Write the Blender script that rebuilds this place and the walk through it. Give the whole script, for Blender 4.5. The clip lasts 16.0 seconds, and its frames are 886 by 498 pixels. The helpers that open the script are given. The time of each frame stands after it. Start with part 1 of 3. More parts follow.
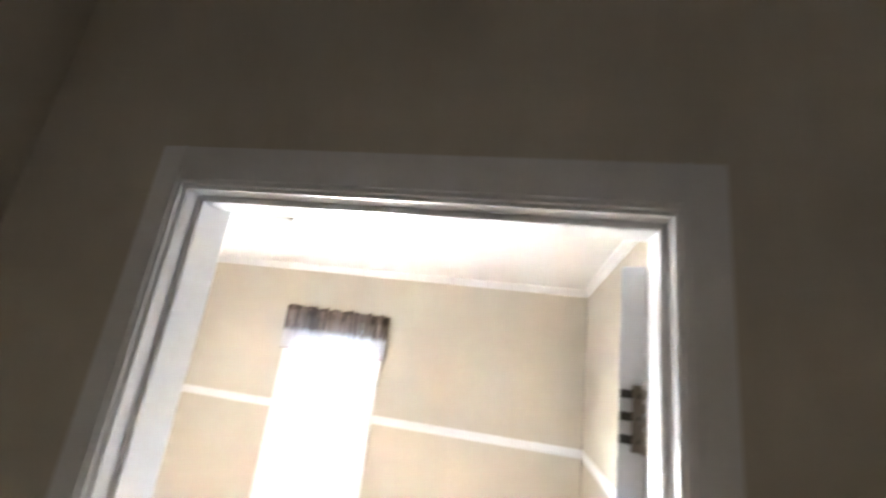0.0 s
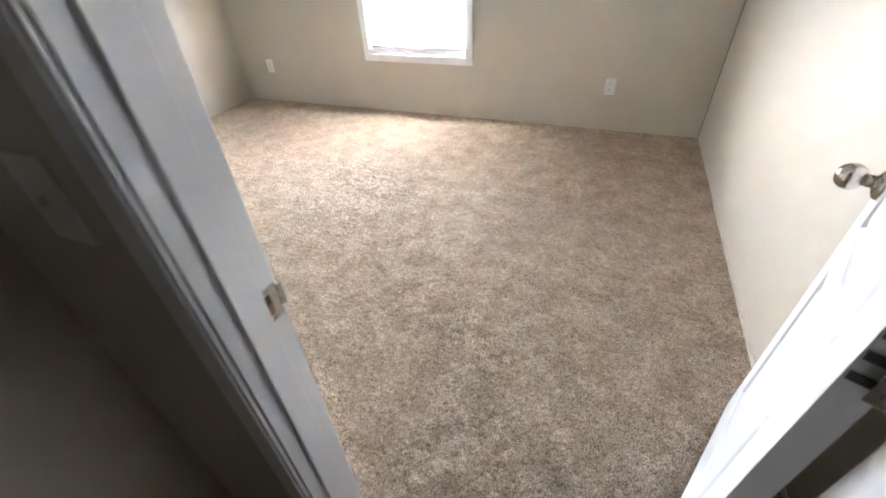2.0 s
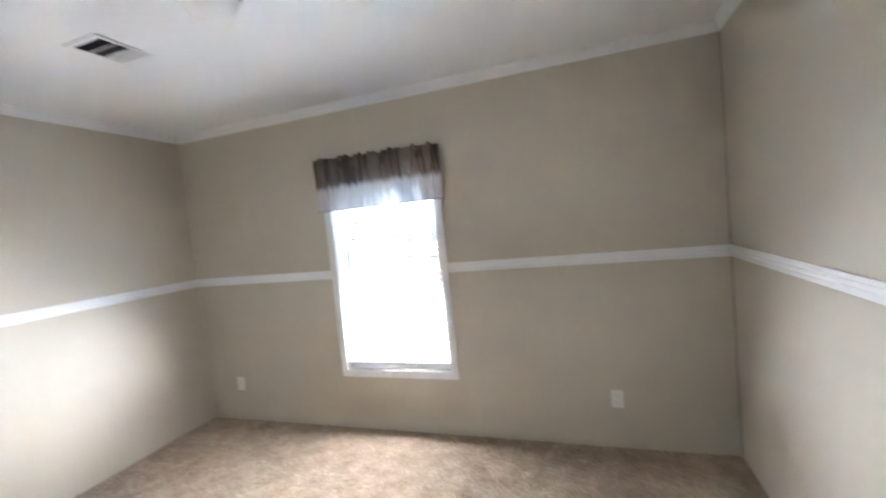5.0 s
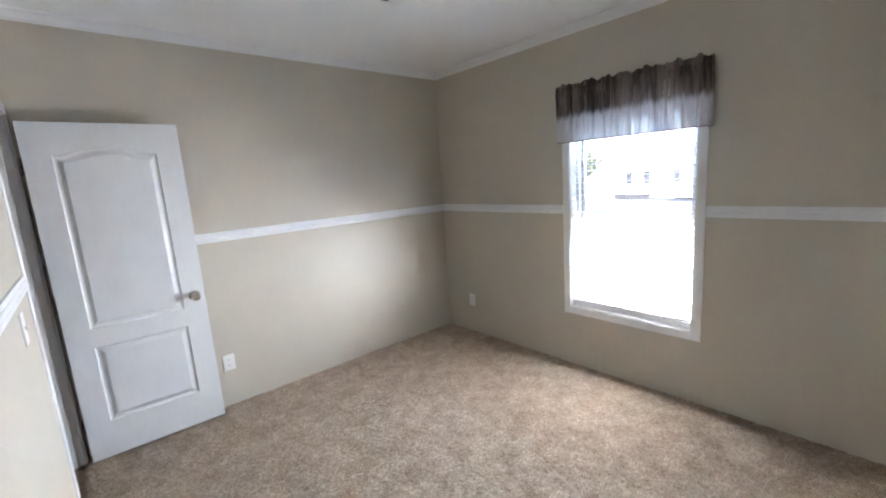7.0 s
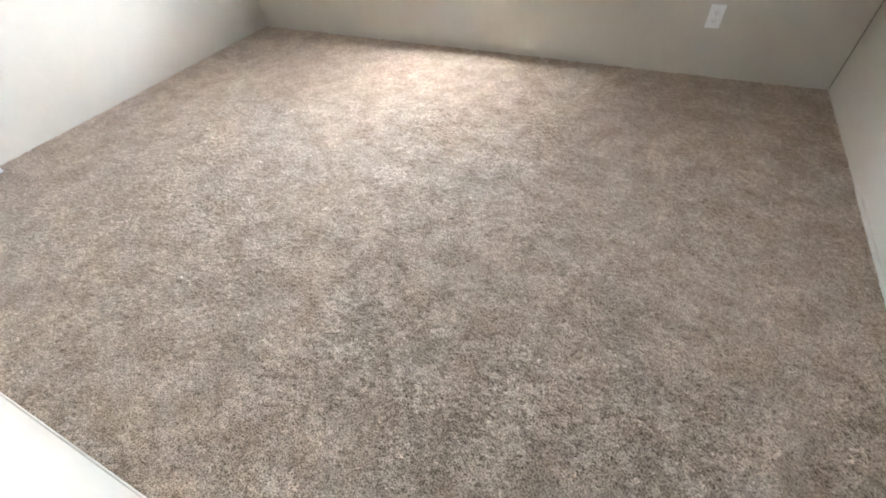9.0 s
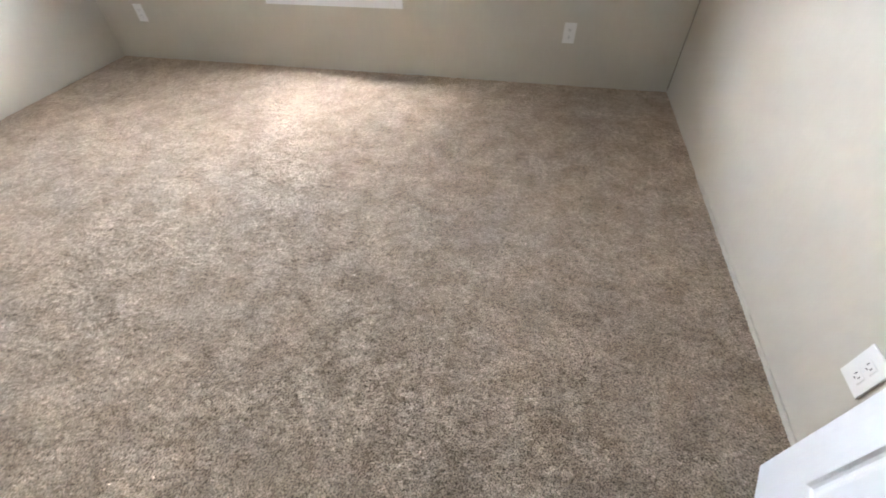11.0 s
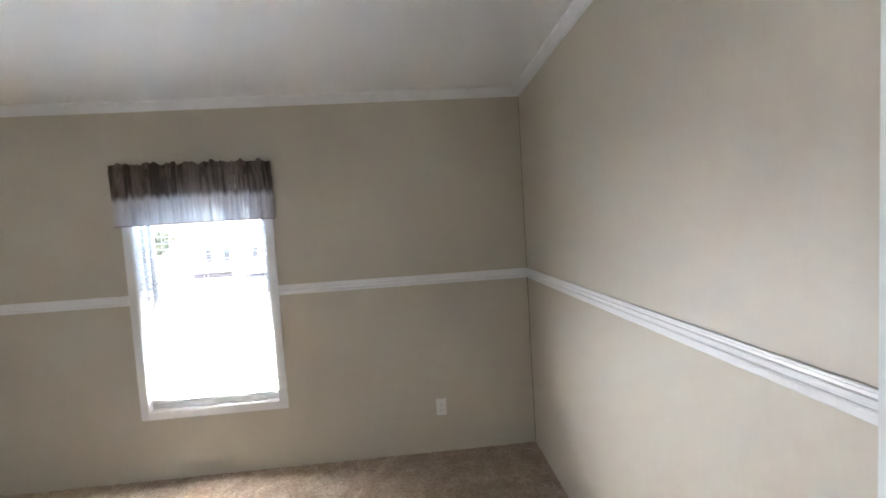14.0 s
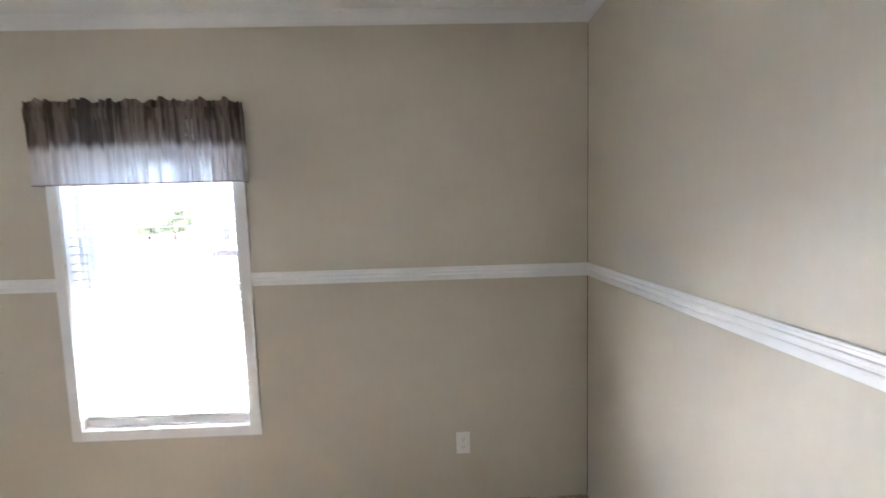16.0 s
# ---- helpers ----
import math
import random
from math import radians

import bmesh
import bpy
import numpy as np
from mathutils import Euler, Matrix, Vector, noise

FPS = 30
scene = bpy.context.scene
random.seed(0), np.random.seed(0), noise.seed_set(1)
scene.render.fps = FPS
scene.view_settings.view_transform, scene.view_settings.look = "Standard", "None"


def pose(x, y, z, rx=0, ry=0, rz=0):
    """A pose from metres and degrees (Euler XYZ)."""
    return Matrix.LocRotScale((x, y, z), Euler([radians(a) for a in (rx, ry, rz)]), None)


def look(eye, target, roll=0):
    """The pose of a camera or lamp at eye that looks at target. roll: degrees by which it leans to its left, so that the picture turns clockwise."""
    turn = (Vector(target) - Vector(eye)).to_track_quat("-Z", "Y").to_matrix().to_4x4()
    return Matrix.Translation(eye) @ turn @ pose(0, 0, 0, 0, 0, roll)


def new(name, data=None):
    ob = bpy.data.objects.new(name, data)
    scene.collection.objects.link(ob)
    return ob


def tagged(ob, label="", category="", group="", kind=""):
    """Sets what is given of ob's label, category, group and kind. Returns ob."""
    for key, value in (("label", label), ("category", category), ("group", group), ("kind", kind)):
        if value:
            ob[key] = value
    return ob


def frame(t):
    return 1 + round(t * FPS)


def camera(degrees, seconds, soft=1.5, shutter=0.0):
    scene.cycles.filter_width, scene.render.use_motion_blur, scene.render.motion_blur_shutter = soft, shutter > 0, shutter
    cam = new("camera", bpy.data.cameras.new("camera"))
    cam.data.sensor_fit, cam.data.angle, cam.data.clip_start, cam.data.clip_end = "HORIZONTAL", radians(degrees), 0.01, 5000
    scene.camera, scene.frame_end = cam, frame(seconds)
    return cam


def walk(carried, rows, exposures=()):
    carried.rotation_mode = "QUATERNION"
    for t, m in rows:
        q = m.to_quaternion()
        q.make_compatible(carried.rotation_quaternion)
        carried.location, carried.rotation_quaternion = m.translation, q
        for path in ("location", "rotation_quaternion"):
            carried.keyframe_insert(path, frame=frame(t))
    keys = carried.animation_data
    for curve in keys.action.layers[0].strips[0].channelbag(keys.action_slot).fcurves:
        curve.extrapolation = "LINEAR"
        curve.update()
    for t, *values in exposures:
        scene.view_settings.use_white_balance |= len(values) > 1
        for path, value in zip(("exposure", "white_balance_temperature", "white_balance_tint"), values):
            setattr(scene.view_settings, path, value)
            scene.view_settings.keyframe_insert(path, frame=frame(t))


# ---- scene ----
cam = camera(93.7, 16.0, soft=1.7, shutter=0.4)
PATH = [
    (0, (0.762, 0.712, 1.737), (0.368, 2.602, 2.257), 7.7),
    (0.2, (0.734, 0.734, 1.731), (0.123, 2.606, 2.083), 7.3),
    (0.4, (0.701, 0.766, 1.705), (-0.046, 2.618, 1.815), 6.0),
    (0.5, (0.680, 0.785, 1.679), (-0.096, 2.628, 1.653), 5.0),
    (1, (0.631, 0.835, 1.426), (-0.083, 2.598, 0.806), 3.4),
    (1.5, (0.623, 0.896, 1.330), (0.006, 2.447, 0.228), 0.2),
    (2, (0.630, 1.025, 1.292), (0.025, 2.477, 0.056), -3.4),
    (2.3, (0.648, 1.106, 1.297), (0.066, 2.600, 0.101), -3.4),
    (2.5, (0.642, 1.152, 1.301), (0.137, 2.709, 0.152), -1.2),
    (3, (0.567, 1.311, 1.326), (0.304, 3.028, 0.335), 2.0),
    (3.5, (0.520, 1.445, 1.353), (0.439, 3.276, 0.553), 1.3),
    (4, (0.540, 1.540, 1.386), (0.485, 3.444, 0.777), -1.0),
    (4.5, (0.572, 1.563, 1.442), (0.295, 3.513, 1.093), -3.7),
    (5, (0.519, 1.568, 1.520), (-0.129, 3.455, 1.391), -5.7),
    (5.2, (0.506, 1.560, 1.531), (-0.329, 3.377, 1.487), -5.7),
    (7.3, (0.408, 1.580, 1.489), (-1.110, 2.805, 1.048), -5.1),
    (7.5, (0.392, 1.559, 1.450), (-1.030, 2.830, 0.847), -5.3),
    (8, (0.411, 1.525, 1.334), (-0.737, 2.816, 0.325), -6.5),
    (8.5, (0.387, 1.486, 1.248), (-0.465, 2.722, -0.074), -6.6),
    (9, (0.423, 1.487, 1.179), (-0.261, 2.680, -0.273), -5.9),
    (9.2, (0.428, 1.482, 1.181), (-0.212, 2.677, -0.290), -5.6),
    (11.3, (0.497, 1.533, 1.194), (0.277, 2.937, -0.214), -1.4),
    (11.5, (0.505, 1.542, 1.217), (0.377, 2.972, -0.174), -1.0),
    (12, (0.501, 1.518, 1.303), (0.618, 3.137, 0.134), 0.7),
    (12.5, (0.538, 1.518, 1.405), (0.789, 3.339, 0.617), -0.3),
    (13, (0.565, 1.520, 1.498), (0.854, 3.454, 1.077), -1.9),
    (13.5, (0.539, 1.488, 1.546), (0.777, 3.465, 1.358), -2.9),
    (14, (0.512, 1.472, 1.560), (0.658, 3.463, 1.449), -3.6),
    (14.5, (0.531, 1.535, 1.550), (0.564, 3.530, 1.414), -3.9),
    (15, (0.554, 1.743, 1.516), (0.556, 3.737, 1.362), -3.5),
    (15.5, (0.584, 1.958, 1.503), (0.550, 3.951, 1.330), -3.1),
    (16, (0.507, 2.219, 1.501), (0.560, 4.211, 1.331), -1.6),
]
EXPOSURE = [
    (0, 6.7, 6650, 15), (0.5, 5.6, 6450, 15), (1, 5.4, 6300, 15), (2, 5.5, 6350, 15), (2.5, 5.18, 6400, 15), (3.5, 4.83, 6450, 15),
    (5, 4.93, 6200, 15), (7.5, 4.38, 6100, 15), (8.5, 4.98, 6050, 13.5), (9, 5.25, 6000, 13.5), (11.5, 4.98, 6350, 15), (11.8, 4.83, 6750, 15),
    (12.2, 4.73, 6800, 15), (12.5, 4.63, 6700, 15), (13.5, 4.58, 6400, 15), (14.5, 4.73, 6300, 15), (16, 4.98, 6250, 15),
]
walk(cam, [(t, look(eye, target, roll)) for t, eye, target, roll in PATH], EXPOSURE)

# ---- light: overcast-bright day outside, one window, no lamp lit ----
world = bpy.data.worlds.new("sky")
scene.world = world
world.use_nodes = True
wn = world.node_tree.nodes
sky = wn.new("ShaderNodeTexSky")
sky.sky_type = "NISHITA"
sky.sun_disc = False
sky.sun_elevation, sky.sun_rotation = radians(48), radians(200)
sky.air_density, sky.dust_density, sky.ozone_density = 1.0, 2.5, 1.0
wn["Background"].inputs["Strength"].default_value = 0.075
world.node_tree.links.new(sky.outputs["Color"], wn["Background"].inputs["Color"])

sun = new("sun", bpy.data.lights.new("sun", "SUN"))
sun.data.energy, sun.data.angle, sun.data.color = 1.3, radians(10), (1.0, 0.96, 0.90)
sun.matrix_world = look((0, -10, 12), (2.6, 0, 0))

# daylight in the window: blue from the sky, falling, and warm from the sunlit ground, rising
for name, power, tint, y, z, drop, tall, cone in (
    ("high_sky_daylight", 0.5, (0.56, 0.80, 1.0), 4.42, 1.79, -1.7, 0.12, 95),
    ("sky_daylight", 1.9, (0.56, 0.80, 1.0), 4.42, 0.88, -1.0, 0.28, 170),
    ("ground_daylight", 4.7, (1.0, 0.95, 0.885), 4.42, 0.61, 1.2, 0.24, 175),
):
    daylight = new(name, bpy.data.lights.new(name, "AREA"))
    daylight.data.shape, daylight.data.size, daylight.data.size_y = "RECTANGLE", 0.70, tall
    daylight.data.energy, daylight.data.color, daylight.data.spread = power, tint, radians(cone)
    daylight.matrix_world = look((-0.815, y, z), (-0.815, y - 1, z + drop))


# ---- materials ----
def material(name, base, rough=0.6, metal=0.0, vary=0.06, scale=3.0, fine=0.04, fine_scale=120.0, bump=0.0, bump_scale=200.0, coat=0.0, spec=0.5, stretch=(1, 1, 1)):
    """A surface with two scales of colour variation, a little roughness change and a fine relief."""
    m = bpy.data.materials.new(name)
    m.use_nodes = True
    nt = m.node_tree
    n, link = nt.nodes, nt.links.new
    bsdf = n["Principled BSDF"]
    at = n.new("ShaderNodeTexCoord")
    stretched = n.new("ShaderNodeMapping")
    stretched.inputs["Scale"].default_value = stretch
    link(at.outputs["Object"], stretched.inputs["Vector"])
    colour = None
    for s, amount, detail in ((scale, vary, 4.0), (fine_scale, fine, 2.0)):
        noi = n.new("ShaderNodeTexNoise")
        noi.inputs["Scale"].default_value, noi.inputs["Detail"].default_value = s, detail
        link(stretched.outputs[0], noi.inputs["Vector"])
        span = n.new("ShaderNodeMapRange")
        span.inputs["From Min"].default_value, span.inputs["From Max"].default_value = 0.25, 0.75
        span.inputs["To Min"].default_value, span.inputs["To Max"].default_value = 1 - amount, 1 + amount
        link(noi.outputs["Fac"], span.inputs["Value"])
        mul = n.new("ShaderNodeVectorMath")
        mul.operation = "MULTIPLY"
        if colour is None:
            mul.inputs[0].default_value = base
        else:
            link(colour, mul.inputs[0])
        link(span.outputs[0], mul.inputs[1])
        colour = mul.outputs[0]
        if s == scale:
            ro = n.new("ShaderNodeMapRange")
            ro.inputs["To Min"].default_value, ro.inputs["To Max"].default_value = max(rough - 0.06, 0.02), min(rough + 0.06, 1)
            link(noi.outputs["Fac"], ro.inputs["Value"])
            link(ro.outputs[0], bsdf.inputs["Roughness"])
    link(colour, bsdf.inputs["Base Color"])
    bsdf.inputs["Metallic"].default_value = metal
    bsdf.inputs["Specular IOR Level"].default_value = spec
    bsdf.inputs["Coat Weight"].default_value = coat
    if bump:
        bn = n.new("ShaderNodeTexNoise")
        bn.inputs["Scale"].default_value, bn.inputs["Detail"].default_value = bump_scale, 3.0
        link(stretched.outputs[0], bn.inputs["Vector"])
        b = n.new("ShaderNodeBump")
        b.inputs["Strength"].default_value, b.inputs["Distance"].default_value = bump, 0.002
        link(bn.outputs["Fac"], b.inputs["Height"])
        link(b.outputs["Normal"], bsdf.inputs["Normal"])
    return m


WALL = material("taupe_vinyl_wall_panel", (0.512, 0.470, 0.396), 0.5, vary=0.025, scale=1.3, fine=0.015, fine_scale=55.0, bump=0.06, bump_scale=260, stretch=(1, 1, 0.25))
CEILING = material("white_ceiling_panel", (0.83, 0.83, 0.83), 0.62, vary=0.02, scale=1.0, fine=0.015, bump=0.1, bump_scale=90)
TRIM = material("white_trim_vinyl", (0.75, 0.755, 0.765), 0.38, vary=0.02, scale=6, fine=0.015)
DOOR = material("white_door_paint", (0.65, 0.66, 0.67), 0.4, vary=0.02, scale=5, fine=0.02, fine_scale=90, bump=0.10, bump_scale=120, stretch=(1, 1, 0.12))
PLATE = material("white_plate_plastic", (0.80, 0.79, 0.77), 0.3, vary=0.01, scale=20, fine=0.01)
SLOT = material("dark_slot", (0.03, 0.028, 0.025), 0.6, vary=0.1)
NICKEL = material("brushed_nickel", (0.62, 0.58, 0.53), 0.22, metal=1.0, vary=0.04, scale=30, fine=0.05, fine_scale=400)
HINGE = material("dull_hinge_metal", (0.44, 0.41, 0.37), 0.22, metal=1.0, vary=0.08, scale=40)
DARKBAR = material("dark_hinge_bar", (0.05, 0.045, 0.04), 0.45, metal=0.4, vary=0.1, scale=60)
WOOD = material("raw_wood_in_mortise", (0.30, 0.14, 0.06), 0.8, vary=0.2, scale=80)
SLAT = material("white_blind_slat", (0.82, 0.83, 0.84), 0.35, vary=0.02, scale=8, fine=0.01)
RAILVINYL = material("white_blind_rail", (0.78, 0.80, 0.83), 0.35, vary=0.02, scale=8, fine=0.01)
VINYL = material("white_window_vinyl", (0.64, 0.645, 0.66), 0.35, vary=0.02, scale=8, fine=0.01)
BRONZE = material("antique_bronze_lamp_rim", (0.22, 0.17, 0.12), 0.35, metal=0.8, vary=0.08, scale=30)
VENTDARK = material("dark_vent_inside", (0.035, 0.035, 0.045), 0.7, vary=0.1)
GAP = material("dark_panel_gap", (0.06, 0.045, 0.035), 0.9, vary=0.2)
CORD = material("grey_wand", (0.40, 0.40, 0.41), 0.3, vary=0.02)
SIDING = material("pale_house_siding", (0.66, 0.65, 0.62), 0.6, vary=0.04, scale=1)
ROOFING = material("grey_shingle_roof", (0.32, 0.31, 0.30), 0.9, vary=0.12, scale=2)
SKIRT = material("dark_house_skirting", (0.11, 0.11, 0.12), 0.8, vary=0.1)
PANE_FAR = material("far_window_glass", (0.035, 0.04, 0.045), 0.6, vary=0.05, spec=0.1)
GROUND = material("pale_gravel_lot", (0.47, 0.45, 0.42), 0.9, vary=0.10, scale=0.35, fine=0.12, fine_scale=14, bump=0.4, bump_scale=20)
LEAF = material("grey_green_foliage", (0.11, 0.13, 0.075), 0.7, vary=0.3, scale=1.5)
BARK = material("tree_bark", (0.12, 0.09, 0.07), 0.9, vary=0.2, scale=6)
HEM = material("brown_hem_stitching", (0.24, 0.15, 0.13), 0.9, vary=0.2, scale=40)
POST = material("white_porch_paint", (0.7, 0.7, 0.68), 0.5, vary=0.03)


def carpet_material():
    """Cut-pile carpet: flecked beige and brown yarn with broad patches where the pile leans."""
    m = bpy.data.materials.new("beige_cut_pile_carpet")
    m.use_nodes = True
    nt = m.node_tree
    n, link = nt.nodes, nt.links.new
    bsdf = n["Principled BSDF"]
    at = n.new("ShaderNodeTexCoord")
    warp = n.new("ShaderNodeTexNoise")
    warp.inputs["Scale"].default_value, warp.inputs["Detail"].default_value = 8.0, 7.0
    warp.inputs["Roughness"].default_value, warp.inputs["Distortion"].default_value = 0.6, 0.25
    link(at.outputs["Object"], warp.inputs["Vector"])
    nap = n.new("ShaderNodeValToRGB")
    nap.color_ramp.elements[0].position, nap.color_ramp.elements[0].color = 0.36, (0.294, 0.227, 0.170, 1)
    nap.color_ramp.elements[1].position, nap.color_ramp.elements[1].color = 0.64, (0.436, 0.347, 0.271, 1)
    link(warp.outputs["Fac"], nap.inputs["Fac"])
    clump = n.new("ShaderNodeTexNoise")
    clump.inputs["Scale"].default_value, clump.inputs["Detail"].default_value = 42.0, 4.0
    link(at.outputs["Object"], clump.inputs["Vector"])
    yarn = n.new("ShaderNodeTexNoise")
    yarn.inputs["Scale"].default_value, yarn.inputs["Detail"].default_value = 230.0, 2.5
    link(at.outputs["Object"], yarn.inputs["Vector"])
    colour = nap.outputs["Color"]
    for tex, amount in ((clump, 0.22), (yarn, 0.80)):
        span = n.new("ShaderNodeMapRange")
        span.inputs["From Min"].default_value, span.inputs["From Max"].default_value = 0.3, 0.7
        span.inputs["To Min"].default_value, span.inputs["To Max"].default_value = 1 - amount, 1 + amount
        link(tex.outputs["Fac"], span.inputs["Value"])
        mul = n.new("ShaderNodeVectorMath")
        mul.operation = "MULTIPLY"
        link(colour, mul.inputs[0])
        link(span.outputs[0], mul.inputs[1])
        colour = mul.outputs[0]
    link(colour, bsdf.inputs["Base Color"])
    bsdf.inputs["Roughness"].default_value = 0.95
    bsdf.inputs["Specular IOR Level"].default_value = 0.15
    bsdf.inputs["Sheen Weight"].default_value = 0.46
    bsdf.inputs["Sheen Tint"].default_value = (1.0, 0.78, 0.60, 1)
    bsdf.inputs["Sheen Roughness"].default_value = 0.45
    b = n.new("ShaderNodeBump")
    b.inputs["Strength"].default_value, b.inputs["Distance"].default_value = 0.9, 0.004
    link(yarn.outputs["Fac"], b.inputs["Height"])
    link(b.outputs["Normal"], bsdf.inputs["Normal"])
    return m


CARPET = carpet_material()


def sheer_material():
    """Thin crinkled voile: part open weave, part cloth that lets light through."""
    m = bpy.data.materials.new("brown_sheer_voile")
    m.use_nodes = True
    nt = m.node_tree
    n, link = nt.nodes, nt.links.new
    out = n["Material Output"]
    n.remove(n["Principled BSDF"])
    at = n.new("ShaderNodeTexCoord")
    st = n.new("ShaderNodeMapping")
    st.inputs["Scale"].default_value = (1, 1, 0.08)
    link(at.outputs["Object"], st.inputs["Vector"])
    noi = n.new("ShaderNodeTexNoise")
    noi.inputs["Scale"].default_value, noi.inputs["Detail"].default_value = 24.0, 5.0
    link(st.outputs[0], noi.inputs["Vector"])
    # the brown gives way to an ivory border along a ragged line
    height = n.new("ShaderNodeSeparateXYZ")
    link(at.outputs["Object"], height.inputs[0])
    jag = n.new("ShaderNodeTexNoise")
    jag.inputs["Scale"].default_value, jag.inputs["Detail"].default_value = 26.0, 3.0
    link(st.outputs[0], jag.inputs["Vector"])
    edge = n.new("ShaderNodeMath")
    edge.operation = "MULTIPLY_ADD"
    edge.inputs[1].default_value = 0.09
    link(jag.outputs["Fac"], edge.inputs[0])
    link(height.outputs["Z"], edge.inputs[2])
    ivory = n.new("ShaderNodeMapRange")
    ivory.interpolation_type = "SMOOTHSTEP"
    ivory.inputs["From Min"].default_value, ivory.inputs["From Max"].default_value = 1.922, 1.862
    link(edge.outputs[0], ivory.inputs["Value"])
    # dark vertical streaks paint the shade of the folds into the brown
    fold_tone = n.new("ShaderNodeValToRGB")
    fold_tone.color_ramp.elements[0].position, fold_tone.color_ramp.elements[0].color = 0.41, (0.055, 0.039, 0.031, 1)
    fold_tone.color_ramp.elements[1].position, fold_tone.color_ramp.elements[1].color = 0.56, (0.37, 0.293, 0.248, 1)
    link(noi.outputs["Fac"], fold_tone.inputs["Fac"])
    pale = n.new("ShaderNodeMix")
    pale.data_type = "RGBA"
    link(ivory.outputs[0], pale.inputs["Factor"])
    link(fold_tone.outputs["Color"], pale.inputs["A"])
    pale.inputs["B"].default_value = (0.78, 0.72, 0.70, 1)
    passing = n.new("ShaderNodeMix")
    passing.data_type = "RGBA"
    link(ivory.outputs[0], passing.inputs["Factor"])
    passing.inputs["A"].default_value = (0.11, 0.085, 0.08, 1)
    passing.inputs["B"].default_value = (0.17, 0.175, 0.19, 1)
    cloth = n.new("ShaderNodeBsdfDiffuse")
    thin = n.new("ShaderNodeBsdfTranslucent")
    clear = n.new("ShaderNodeBsdfTransparent")
    clear.inputs["Color"].default_value = (0.93, 0.90, 0.90, 1)
    link(pale.outputs["Result"], cloth.inputs["Color"])
    link(passing.outputs["Result"], thin.inputs["Color"])
    body = n.new("ShaderNodeMixShader")
    body.inputs[0].default_value = 0.4
    link(cloth.outputs[0], body.inputs[1])
    link(thin.outputs[0], body.inputs[2])
    weave = n.new("ShaderNodeMapRange")
    weave.inputs["From Min"].default_value, weave.inputs["From Max"].default_value = 0.3, 0.7
    weave.inputs["To Min"].default_value, weave.inputs["To Max"].default_value = 0.06, 0.46
    link(noi.outputs["Fac"], weave.inputs["Value"])
    openness = n.new("ShaderNodeMath")
    openness.operation = "MULTIPLY_ADD"
    openness.inputs[1].default_value = -0.34
    link(ivory.outputs[0], openness.inputs[0])
    link(weave.outputs[0], openness.inputs[2])
    mix = n.new("ShaderNodeMixShader")
    link(openness.outputs[0], mix.inputs[0])
    link(body.outputs[0], mix.inputs[1])
    link(clear.outputs[0], mix.inputs[2])
    link(mix.outputs[0], out.inputs["Surface"])
    return m


SHEER = sheer_material()


def glass_material(name, tint, rough):
    m = bpy.data.materials.new(name)
    m.use_nodes = True
    b = m.node_tree.nodes["Principled BSDF"]
    b.inputs["Base Color"].default_value = (*tint, 1)
    b.inputs["Roughness"].default_value = rough
    b.inputs["Transmission Weight"].default_value = 1.0
    b.inputs["IOR"].default_value = 1.45
    return m


GLASS = glass_material("window_glass", (1, 1, 1), 0.0)
OPAL = material("opal_lamp_glass", (0.82, 0.82, 0.82), 0.6, vary=0.02, scale=10, fine=0.01, spec=0.3)


def let_light_through(m, share, tint):
    """Thin vinyl glows a little where light falls on its other side."""
    nt = m.node_tree
    thin = nt.nodes.new("ShaderNodeBsdfTranslucent")
    thin.inputs["Color"].default_value = (*tint, 1)
    mix = nt.nodes.new("ShaderNodeMixShader")
    mix.inputs[0].default_value = share
    nt.links.new(nt.nodes["Principled BSDF"].outputs[0], mix.inputs[1])
    nt.links.new(thin.outputs[0], mix.inputs[2])
    nt.links.new(mix.outputs[0], nt.nodes["Material Output"].inputs["Surface"])


let_light_through(SLAT, 0.06, (0.80, 0.82, 0.84))
let_light_through(RAILVINYL, 0.06, (0.78, 0.80, 0.84))
let_light_through(VINYL, 0.03, (0.74, 0.76, 0.80))


# ---- mesh helpers ----
def box(bm, x0, x1, y0, y1, z0, z1, bevel=0.0):
    made = bmesh.ops.create_cube(bm, size=1.0, matrix=Matrix.LocRotScale(((x0 + x1) / 2, (y0 + y1) / 2, (z0 + z1) / 2), None, (abs(x1 - x0), abs(y1 - y0), abs(z1 - z0))))
    if bevel:
        edges = {e for v in made["verts"] for e in v.link_edges}
        bmesh.ops.bevel(bm, geom=list(edges), offset=bevel, segments=2, profile=0.6, affect="EDGES")


def boxes(*rows, bevel=0.0):
    bm = bmesh.new()
    for row in rows:
        part_bm = bmesh.new()
        box(part_bm, *row, bevel=bevel)
        me = bpy.data.meshes.new("scratch")
        part_bm.to_mesh(me)
        part_bm.free()
        bm.from_mesh(me)
        bpy.data.meshes.remove(me)
    return bm


